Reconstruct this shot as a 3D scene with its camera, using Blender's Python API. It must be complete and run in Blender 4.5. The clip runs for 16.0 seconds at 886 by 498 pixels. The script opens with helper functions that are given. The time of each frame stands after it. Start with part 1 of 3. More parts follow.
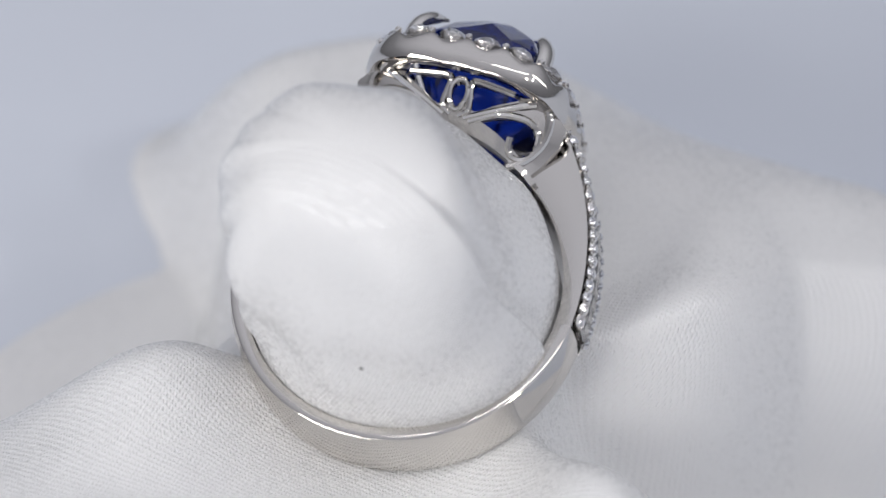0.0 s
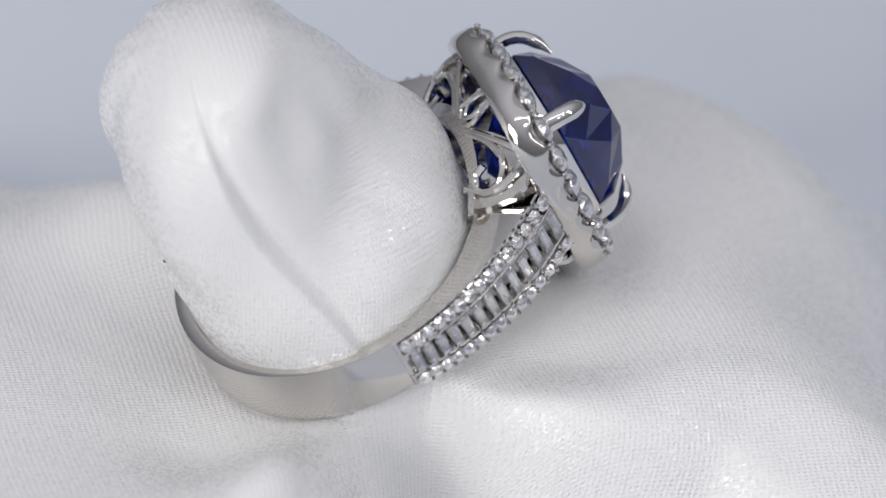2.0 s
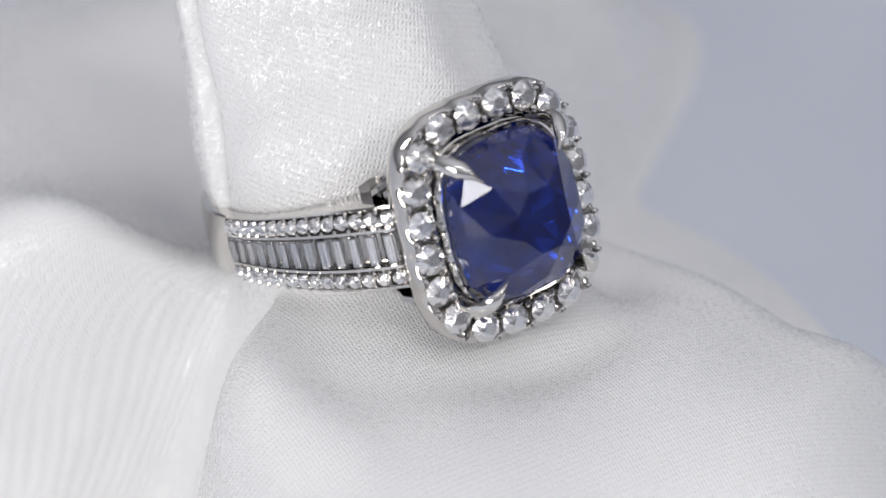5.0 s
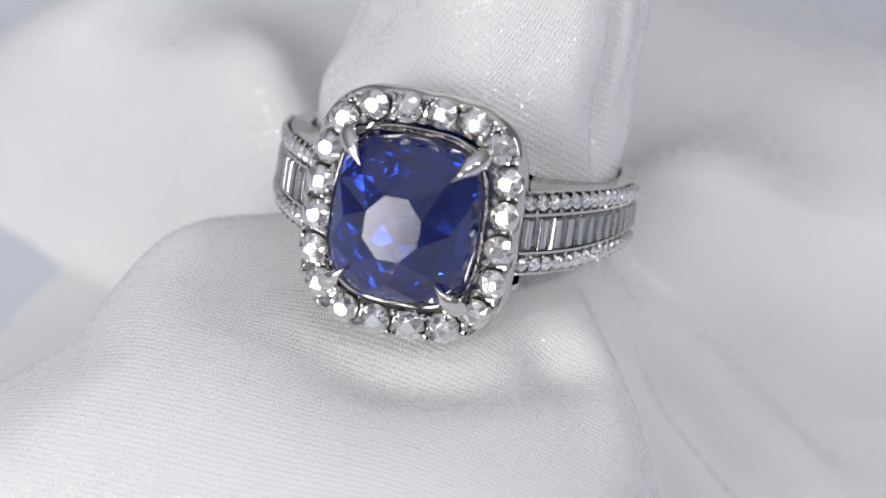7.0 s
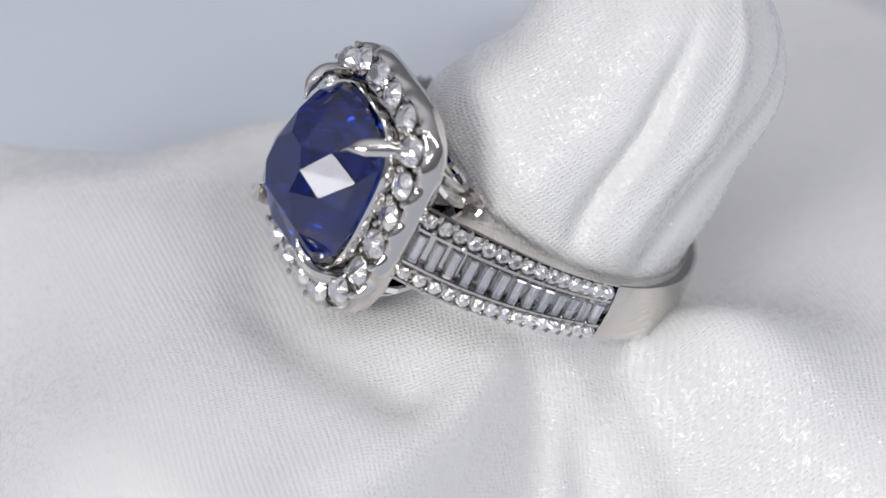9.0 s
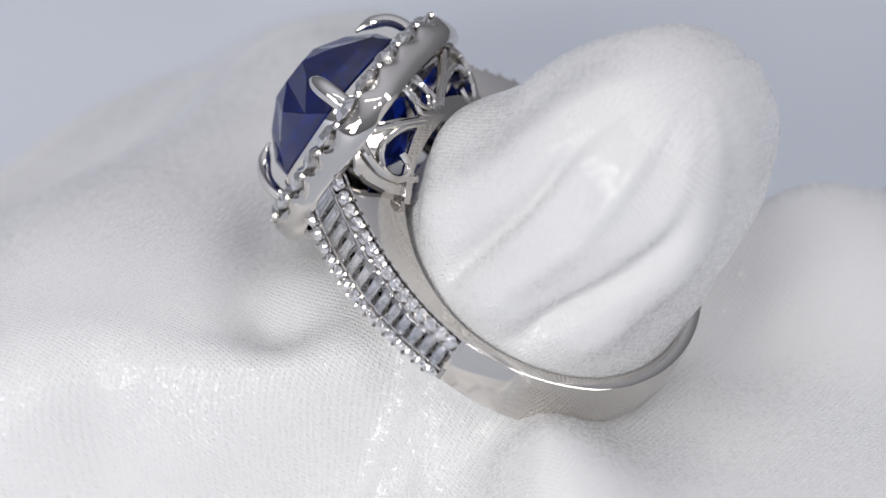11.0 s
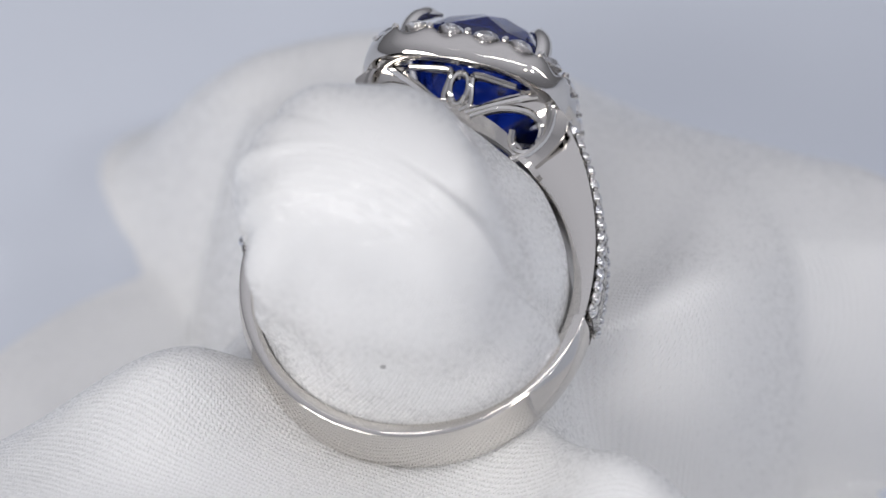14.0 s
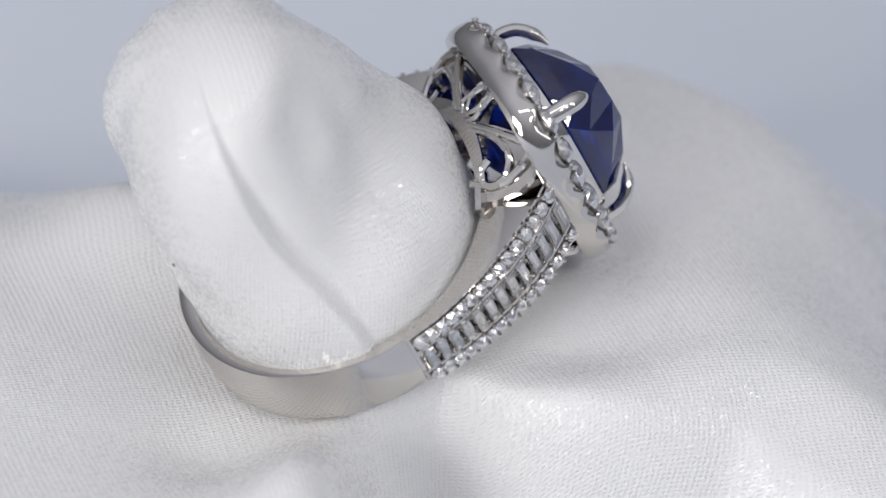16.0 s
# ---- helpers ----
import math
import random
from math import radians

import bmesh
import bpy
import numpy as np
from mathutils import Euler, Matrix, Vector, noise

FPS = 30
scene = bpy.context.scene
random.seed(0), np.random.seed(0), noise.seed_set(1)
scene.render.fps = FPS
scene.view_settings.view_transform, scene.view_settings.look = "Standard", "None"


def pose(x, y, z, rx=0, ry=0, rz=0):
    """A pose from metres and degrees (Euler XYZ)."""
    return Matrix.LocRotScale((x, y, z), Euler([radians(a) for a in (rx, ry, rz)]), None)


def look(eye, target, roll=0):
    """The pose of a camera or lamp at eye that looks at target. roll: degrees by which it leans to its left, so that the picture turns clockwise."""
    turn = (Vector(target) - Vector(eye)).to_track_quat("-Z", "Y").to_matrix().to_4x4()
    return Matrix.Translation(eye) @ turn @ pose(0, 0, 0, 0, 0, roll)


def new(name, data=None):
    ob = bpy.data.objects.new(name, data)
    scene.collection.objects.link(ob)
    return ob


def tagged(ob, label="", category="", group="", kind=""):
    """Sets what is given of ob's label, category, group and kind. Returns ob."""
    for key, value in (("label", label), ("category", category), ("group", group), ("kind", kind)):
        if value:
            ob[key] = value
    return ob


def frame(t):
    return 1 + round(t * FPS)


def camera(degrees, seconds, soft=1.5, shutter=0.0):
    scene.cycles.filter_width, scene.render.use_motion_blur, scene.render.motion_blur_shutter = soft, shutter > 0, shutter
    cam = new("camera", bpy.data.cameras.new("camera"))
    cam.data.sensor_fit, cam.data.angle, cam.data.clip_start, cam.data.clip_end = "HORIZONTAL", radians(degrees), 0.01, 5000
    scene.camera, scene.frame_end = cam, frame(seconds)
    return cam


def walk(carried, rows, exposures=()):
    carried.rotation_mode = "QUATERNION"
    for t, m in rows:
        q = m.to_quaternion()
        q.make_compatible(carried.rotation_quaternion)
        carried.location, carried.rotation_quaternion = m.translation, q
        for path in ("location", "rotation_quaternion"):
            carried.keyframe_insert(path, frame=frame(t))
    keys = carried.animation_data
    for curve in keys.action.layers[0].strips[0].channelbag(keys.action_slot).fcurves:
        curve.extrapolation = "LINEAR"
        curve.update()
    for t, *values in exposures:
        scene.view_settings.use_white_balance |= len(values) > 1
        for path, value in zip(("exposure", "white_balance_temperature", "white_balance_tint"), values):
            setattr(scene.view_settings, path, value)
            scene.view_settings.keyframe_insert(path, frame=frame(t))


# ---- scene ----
# ---- camera: it all but stands still, the turntable turns ----
cam = camera(6.72, 16.0)
cam.data.dof.use_dof, cam.data.dof.focus_distance, cam.data.dof.aperture_fstop = True, 0.407, 32
# it stands on a light stand that sags a little as the turntable turns
TILT, REACH = radians(37.66), 0.413
EYE = Vector((0, -REACH * math.cos(TILT), REACH * math.sin(TILT)))


def sight(t):
    right, down = (0.205 - 0.0085 * (t - 8)) * 0.001, 0.0198 * (t - 8) * 0.001
    return look(EYE, (right, -down * math.sin(TILT), -down * math.cos(TILT)), 2.4)


walk(cam, [(t, sight(t)) for t in (0, 4, 8, 12, 16)])

# ---- world and lamps ----
world = bpy.data.worlds.new("studio")
scene.world = world
world.use_nodes = True
wn, wl = world.node_tree.nodes, world.node_tree.links
# a pale room: light ceiling, dimmer walls
w_at = wn.new("ShaderNodeTexCoord")
w_split = wn.new("ShaderNodeSeparateXYZ")
w_ramp = wn.new("ShaderNodeValToRGB")
for at, c in ((0.0, (0.15, 0.153, 0.170)), (0.45, (0.265, 0.27, 0.304)), (0.95, (0.68, 0.69, 0.765))):
    el = w_ramp.color_ramp.elements[0] if at == 0 else w_ramp.color_ramp.elements.new(at)
    el.position, el.color = at, (*c, 1)
w_ramp.color_ramp.elements.remove(w_ramp.color_ramp.elements[-1])
wl.new(w_at.outputs["Generated"], w_split.inputs[0])
wl.new(w_split.outputs["Z"], w_ramp.inputs["Fac"])
wl.new(w_ramp.outputs["Color"], wn["Background"].inputs["Color"])
wn["Background"].inputs["Strength"].default_value = 1.0


def softbox(name, eye, target, w, h, watts, colour=(1, 1, 1)):
    lamp = bpy.data.lights.new(name, "AREA")
    lamp.shape, lamp.size, lamp.size_y, lamp.energy, lamp.color = "RECTANGLE", w, h, watts, colour
    ob = new(name, lamp)
    ob.matrix_world = look(eye, target)
    return ob


softbox("softbox_front", (-0.43, -0.50, 0.29), (0, 0, 0), 0.34, 0.20, 2.4, (1, 0.98, 0.96))
softbox("softbox_side", (-0.30, -0.50, 0.12), (0, 0, 0), 0.11, 0.13, 0.35, (1, 0.975, 0.96))
softbox("lamp_warm", (0.22, -0.40, 0.50), (0, 0, 0), 0.035, 0.035, 0.30, (1, 0.95, 0.90))
softbox("lamp_cool", (0.34, -0.30, 0.46), (0, 0, 0), 0.035, 0.035, 0.30, (0.95, 0.97, 1))
# added thin light, no known source: sparkle for the stones, streaks on the metal
softbox("sparkle_fill_above", (0.05, -0.22, 0.62), (0, 0, 0), 0.50, 0.018, 0.30, (1, 0.99, 0.97))
softbox("softbox_right", (0.50, -0.12, 0.42), (0, 0, 0), 0.07, 0.36, 0.5, (1, 0.985, 0.98))
scene.view_settings.exposure = -0.15

# ---- materials ----


def material(name):
    m = bpy.data.materials.new(name)
    m.use_nodes = True
    nt = m.node_tree
    return m, nt, nt.nodes["Principled BSDF"]


def node(nt, kind, **values):
    nd = nt.nodes.new(kind)
    for key, value in values.items():
        nd.inputs[key.replace("_", " ")].default_value = value
    return nd


def ramp(nt, source, stops):
    nd = nt.nodes.new("ShaderNodeValToRGB")
    while len(nd.color_ramp.elements) < len(stops):
        nd.color_ramp.elements.new(0.5)
    for el, (at, c) in zip(nd.color_ramp.elements, stops):
        el.position = at
        el.color = (*c, 1) if len(c) == 3 else c
    nt.links.new(source, nd.inputs["Fac"])
    return nd


def white_gold(name, colour, rough):
    m, nt, b = material(name)
    tc = nt.nodes.new("ShaderNodeTexCoord")
    fine = node(nt, "ShaderNodeTexNoise", Scale=2600.0, Detail=3.0)
    broad = node(nt, "ShaderNodeTexNoise", Scale=260.0, Detail=2.0)
    nt.links.new(tc.outputs["Object"], fine.inputs["Vector"])
    nt.links.new(tc.outputs["Object"], broad.inputs["Vector"])
    r = ramp(nt, broad.outputs["Fac"], [(0.3, (rough * 0.7,) * 3), (0.7, (rough * 1.4,) * 3)])
    nt.links.new(r.outputs["Color"], b.inputs["Roughness"])
    bump = node(nt, "ShaderNodeBump", Strength=0.05, Distance=0.00005)
    nt.links.new(fine.outputs["Fac"], bump.inputs["Height"])
    nt.links.new(bump.outputs["Normal"], b.inputs["Normal"])
    b.inputs["Metallic"].default_value = 1.0
    b.inputs["Base Color"].default_value = (*colour, 1)
    return m


GOLD = white_gold("white_gold", (0.65, 0.625, 0.595), 0.09)
GOLD_BRIGHT = white_gold("white_gold_bright", (0.74, 0.72, 0.69), 0.07)


def sapphire_material():
    m, nt, b = material("sapphire")
    tc = nt.nodes.new("ShaderNodeTexCoord")
    n1 = node(nt, "ShaderNodeTexNoise", Scale=420.0, Detail=9.0, Roughness=0.62)
    nt.links.new(tc.outputs["Object"], n1.inputs["Vector"])
    r = ramp(nt, n1.outputs["Fac"], [(0.35, (0.003, 0.008, 0.15)), (0.72, (0.014, 0.065, 0.56))])
    nt.links.new(r.outputs["Color"], b.inputs["Base Color"])
    b.inputs["Roughness"].default_value = 0.02
    b.inputs["IOR"].default_value = 1.77
    b.inputs["Transmission Weight"].default_value = 0.82
    return m


def diamond_material(name, gloss, rough):
    m, nt, b = material(name)
    info = nt.nodes.new("ShaderNodeObjectInfo")
    r = ramp(nt, info.outputs["Random"], [(0.0, (0.97, 0.97, 1.0)), (1.0, (1.0, 0.985, 0.97))])
    nt.links.new(r.outputs["Color"], b.inputs["Base Color"])
    b.inputs["Roughness"].default_value = rough
    b.inputs["IOR"].default_value = 2.4
    b.inputs["Metallic"].default_value = gloss
    b.inputs["Transmission Weight"].default_value = 0.97
    return m


SAPPHIRE, DIAMOND, BAGUETTE = sapphire_material(), diamond_material("diamond", 0.7, 0.22), diamond_material("step_cut_diamond", 0.15, 0.02)


def satin():
    m, nt, b = material("white_satin")
    uv = nt.nodes.new("ShaderNodeUVMap")
    uv.uv_map = "weave"
    tc = nt.nodes.new("ShaderNodeTexCoord")
    # slanting threads, about a quarter of a millimetre apart
    turned = nt.nodes.new("ShaderNodeMapping")
    turned.inputs["Rotation"].default_value = (0, 0, radians(24))
    nt.links.new(uv.outputs["UV"], turned.inputs["Vector"])
    waves = []
    for direction, scale in (("X", 1.45), ("Y", 0.95)):
        w = nt.nodes.new("ShaderNodeTexWave")
        w.bands_direction = direction
        w.inputs["Scale"].default_value = scale
        w.inputs["Distortion"].default_value = 0.9
        w.inputs["Detail"].default_value = 2.0
        w.inputs["Detail Scale"].default_value = 1.2
        nt.links.new(turned.outputs["Vector"], w.inputs["Vector"])
        waves.append(w)
    mul = nt.nodes.new("ShaderNodeMath")
    mul.operation = "MULTIPLY"
    nt.links.new(waves[0].outputs["Fac"], mul.inputs[0])
    nt.links.new(waves[1].outputs["Fac"], mul.inputs[1])
    faint = nt.nodes.new("ShaderNodeMath")
    faint.operation = "MULTIPLY"
    faint.inputs[1].default_value = 0.65
    nt.links.new(mul.outputs[0], faint.inputs[0])
    # grains where the floats of thread stand proud, about a quarter of a millimetre apart
    place = nt.nodes.new("ShaderNodeMapping")
    place.inputs["Scale"].default_value = (6500, 6500, 5200)
    nt.links.new(tc.outputs["Object"], place.inputs["Vector"])
    grain = nt.nodes.new("ShaderNodeTexVoronoi")
    grain.inputs["Scale"].default_value = 1.0
    grain.inputs["Randomness"].default_value = 0.7
    nt.links.new(place.outputs["Vector"], grain.inputs["Vector"])
    knob = ramp(nt, grain.outputs["Distance"], [(0.05, (0.45, 0.45, 0.45)), (0.75, (0, 0, 0))])
    add = nt.nodes.new("ShaderNodeMath")
    add.operation = "ADD"
    nt.links.new(faint.outputs[0], add.inputs[0])
    nt.links.new(knob.outputs["Color"], add.inputs[1])
    soft = node(nt, "ShaderNodeBump", Strength=0.85, Distance=0.00008)
    nt.links.new(add.outputs[0], soft.inputs["Height"])
    nt.links.new(soft.outputs["Normal"], b.inputs["Normal"])
    # each float of silk lies at its own small tilt and glints by itself
    bits = nt.nodes.new("ShaderNodeMapping")
    bits.inputs["Scale"].default_value = (6400, 6400, 5200)
    nt.links.new(tc.outputs["Object"], bits.inputs["Vector"])
    glint = nt.nodes.new("ShaderNodeTexVoronoi")
    glint.inputs["Scale"].default_value = 1.0
    nt.links.new(bits.outputs["Vector"], glint.inputs["Vector"])
    centred = nt.nodes.new("ShaderNodeVectorMath")
    centred.operation = "SUBTRACT"
    centred.inputs[1].default_value = (0.5, 0.5, 0.5)
    nt.links.new(glint.outputs["Color"], centred.inputs[0])
    tilt = nt.nodes.new("ShaderNodeVectorMath")
    tilt.operation = "SCALE"
    tilt.inputs["Scale"].default_value = 0.5
    nt.links.new(centred.outputs[0], tilt.inputs[0])
    geo = nt.nodes.new("ShaderNodeNewGeometry")
    lean = nt.nodes.new("ShaderNodeVectorMath")
    nt.links.new(geo.outputs["Normal"], lean.inputs[0])
    nt.links.new(tilt.outputs[0], lean.inputs[1])
    unit = nt.nodes.new("ShaderNodeVectorMath")
    unit.operation = "NORMALIZE"
    nt.links.new(lean.outputs[0], unit.inputs[0])
    nt.links.new(unit.outputs[0], b.inputs["Coat Normal"])
    b.inputs["Coat Weight"].default_value = 0.85
    b.inputs["Coat Roughness"].default_value = 0.15
    b.inputs["Coat IOR"].default_value = 1.45
    broad = node(nt, "ShaderNodeTexNoise", Scale=90.0, Detail=3.0)
    nt.links.new(tc.outputs["Object"], broad.inputs["Vector"])
    r = ramp(nt, broad.outputs["Fac"], [(0.3, (0.80, 0.80, 0.80)), (0.7, (0.86, 0.855, 0.85))])
    nt.links.new(r.outputs["Color"], b.inputs["Base Color"])
    b.inputs["Roughness"].default_value = 0.5
    b.inputs["Specular IOR Level"].default_value = 0.3
    b.inputs["Sheen Weight"].default_value = 0.15
    return m


def paper():
    m, nt, b = material("grey_blue_table")
    tc = nt.nodes.new("ShaderNodeTexCoord")
    n1 = node(nt, "ShaderNodeTexNoise", Scale=30.0, Detail=3.0)
    nt.links.new(tc.outputs["Object"], n1.inputs["Vector"])
    r = ramp(nt, n1.outputs["Fac"], [(0.3, (0.61, 0.645, 0.715)), (0.7, (0.65, 0.685, 0.755))])
    nt.links.new(r.outputs["Color"], b.inputs["Base Color"])
    b.inputs["Roughness"].default_value = 0.8
    return m


SATIN, PAPER = satin(), paper()
LINT, lint_nt, lint_b = material("dark_lint")
lint_n = node(lint_nt, "ShaderNodeTexNoise", Scale=8000.0)
lint_nt.links.new(ramp(lint_nt, lint_n.outputs["Fac"], [(0.3, (0.05, 0.045, 0.05)), (0.7, (0.14, 0.13, 0.13))]).outputs["Color"], lint_b.inputs["Base Color"])
lint_b.inputs["Roughness"].default_value = 0.9

# ---- mesh helpers: shapes are in millimetres, objects in metres ----
MM = 0.001


def mesh_of(name, bm, mat, smooth=True, angle=40):
    bmesh.ops.recalc_face_normals(bm, faces=bm.faces)
    me = bpy.data.meshes.new(name)
    for v in bm.verts:
        v.co *= MM
    for f in bm.faces:
        f.smooth = smooth
    bm.to_mesh(me)
    bm.free()
    me.materials.append(mat)
    if smooth:
        me.set_sharp_from_angle(angle=radians(angle))
    return me


def part(name, bm, mat, parent, label="", smooth=True, angle=40):
    ob = new(name, mesh_of(name, bm, mat, smooth, angle))
    ob.parent = parent
    return tagged(ob, label)


def loft(bm, loops, closed=False, caps=True):
    """Skin between loops of equal length; closed: the last loop meets the first."""
    rows = [[bm.verts.new(p) for p in lp] for lp in loops]
    n = len(rows[0])
    pairs = list(zip(rows, rows[1:])) + ([(rows[-1], rows[0])] if closed else [])
    for a, b in pairs:
        for i in range(n):
            bm.faces.new((a[i], a[(i + 1) % n], b[(i + 1) % n], b[i]))
    if caps and not closed:
        bm.faces.new(rows[0][::-1])
        bm.faces.new(rows[-1])
    return rows


def smooth_path(points, steps=6, closed=False):
    """A Catmull-Rom line through the points."""
    pts = [Vector(p) for p in points]
    n = len(pts)
    out = []
    for i in range(n if closed else n - 1):
        p0 = pts[(i - 1) % n] if closed or i else pts[0]
        p1, p2 = pts[i], pts[(i + 1) % n]
        p3 = pts[(i + 2) % n] if closed or i + 2 < n else pts[-1]
        for k in range(steps):
            u = k / steps
            out.append(0.5 * (2 * p1 + (p2 - p0) * u + (2 * p0 - 5 * p1 + 4 * p2 - p3) * u * u + (3 * p1 - p0 - 3 * p2 + p3) * u ** 3))
    if not closed:
        out.append(pts[-1])
    return out


def wire(bm, points, radius, steps=6, sides=8, closed=False, ends=None):
    """A round wire along the points; ends: radius factors at its start and end."""
    path = smooth_path(points, steps, closed)
    loops = []
    n = len(path)
    side = Vector((0, 1, 0.13)).normalized()
    for i, p in enumerate(path):
        a = path[(i - 1) % n] if closed or i else p
        b = path[(i + 1) % n] if closed or i < n - 1 else p
        way = (b - a).normalized()
        u = way.cross(side).normalized()
        v = way.cross(u).normalized()
        r = radius
        if ends:
            s = i / (n - 1)
            r = radius * (ends[0] * (1 - s) + ends[1] * s)
        loops.append([p + r * (math.cos(k * math.tau / sides) * u + math.sin(k * math.tau / sides) * v) for k in range(sides)])
    loft(bm, loops, closed)


def cushion(a, k, hx, hy, power=3.0):
    """The point at the angle a of a cushion outline of half sizes hx, hy, grown by k."""
    c, s = math.cos(a), math.sin(a)
    r = (abs(c) ** power + abs(s) ** power) ** (-1 / power)
    return r * c * (hx + k), r * s * (hy + k)


def smoothstep(a, b, x):
    u = min(1, max(0, (x - a) / (b - a)))
    return u * u * (3 - 2 * u)


# ---- the ring: its own space has x along the shoulders, y along the finger, z out of the head ----
RING_AT = Matrix(((-0.9553, -0.1321, 0.2646, -1.449 * MM), (0.2957, -0.4073, 0.8641, -5.375 * MM), (-0.0064, 0.9037, 0.4282, 1.07 * MM), (0, 0, 0, 1)))
RING_AT = RING_AT @ Matrix.Translation((-0.08 * MM, 0, -0.10 * MM))
R_IN = 8.55


def shoulder(a):
    """Outer radius, half width and centre of the shank at the angle a from straight down, in degrees."""
    outer = 9.60 + 0.12 * smoothstep(50, 90, a) + 2.4 * (max(0.0, a - 85) / 64) ** 2.2
    half = 1.92 - 0.17 * smoothstep(40, 88, a) + 0.55 * smoothstep(88, 145, a)
    return outer, half


def shank_bm():
    bm = bmesh.new()
    loops = []
    for a in sorted([2.0 * i for i in range(-77, 78)] + [-89.3, -89.0, 89.0, 89.3]):
        outer, half = shoulder(abs(a))
        ra = radians(a)
        chan = 1.0 if abs(a) > 89.2 else 0.0
        dome = 0.22 if abs(a) < 89.2 else 0.06
        flare = 0.12 * smoothstep(120, 148, abs(a))
        mid = -0.42 + 0.24 * smoothstep(30, 90, abs(a))
        sink = 0.52 * chan
        sec = []
        # inner comfort curve, flat sides, domed outer face that is sunk where the stones lie
        for u in (-1.0, -0.5, 0.0, 0.5, 1.0):
            sec.append((R_IN + 0.10 * u * u, u * (half + flare) * 0.97))
        sec += [(R_IN + 0.25, half + flare), (outer - dome - 0.12, half + flare * 0.5)]
        for u in (0.96, 0.8, 0.5, 0.0, -0.5, -0.8, -0.96):
            sec.append((outer - dome * u * u - sink * (1 if abs(u) < 0.9 else 0.2), u * half))
        sec += [(outer - dome - 0.12, -half - flare * 0.5), (R_IN + 0.25, -half - flare)]
        loops.append([(r * math.sin(ra), y + mid, -r * math.cos(ra)) for r, y in sec])
    loft(bm, loops)
    return bm


def round_stone_bm(r, seed=0, high=1.0):
    """A round brilliant: table, stars, kites, girdle and pavilion, table towards +z; no two are cut quite alike."""
    bm = bmesh.new()
    n = 8
    cut = random.Random(seed)

    def ring(k, z, shift, count=8):
        return [bm.verts.new((k * r * math.cos((i + shift) * math.tau / count) * (1 + cut.uniform(-.03, .03)), k * r * math.sin((i + shift) * math.tau / count) * (1 + cut.uniform(-.03, .03)),
                              (z + cut.uniform(-.025, .025)) * r)) for i in range(count)]
    t, m = ring(0.46, 0.42 * high, 0.5), ring(0.74, 0.29 * high, 0.0)
    g = ring(1.0, 0.0, 0.0, 16)
    low = ring(0.98, -0.05, 0.0, 16)
    p = ring(0.45, -0.5, 0.5)
    c = bm.verts.new((0, 0, -0.84 * r))
    bm.faces.new(t)
    for k in range(n):
        j = (k + 1) % n
        g0, g1, g2 = g[2 * k], g[2 * k + 1], g[(2 * k + 2) % 16]
        bm.faces.new((t[k], m[j], t[j]))
        bm.faces.new((t[k], m[k], g1))
        bm.faces.new((t[k], g1, m[j]))
        bm.faces.new((m[k], g0, g1))
        bm.faces.new((m[j], g1, g2))
        l0, l1, l2 = low[2 * k], low[2 * k + 1], low[(2 * k + 2) % 16]
        bm.faces.new((g0, l0, l1, g1))
        bm.faces.new((g1, l1, l2, g2))
        bm.faces.new((l0, p[k], l1))
        bm.faces.new((l1, p[k], l2))
        bm.faces.new((p[k], p[j], l2))
        bm.faces.new((p[k], c, p[j]))
    return bm


def baguette_bm(lx, ly):
    """A step-cut bar, table towards +z, long along y."""
    bm = bmesh.new()
    loops = []
    for k, z in ((0.42, -0.34), (1.0, 0.0), (1.0, 0.06), (0.78, 0.20), (0.62, 0.26)):
        x, y = lx * k, ly - lx * (1 - k)
        loops.append([(-x, -y, z), (x, -y, z), (x, y, z), (-x, y, z)])
    loft(bm, loops)
    return bm


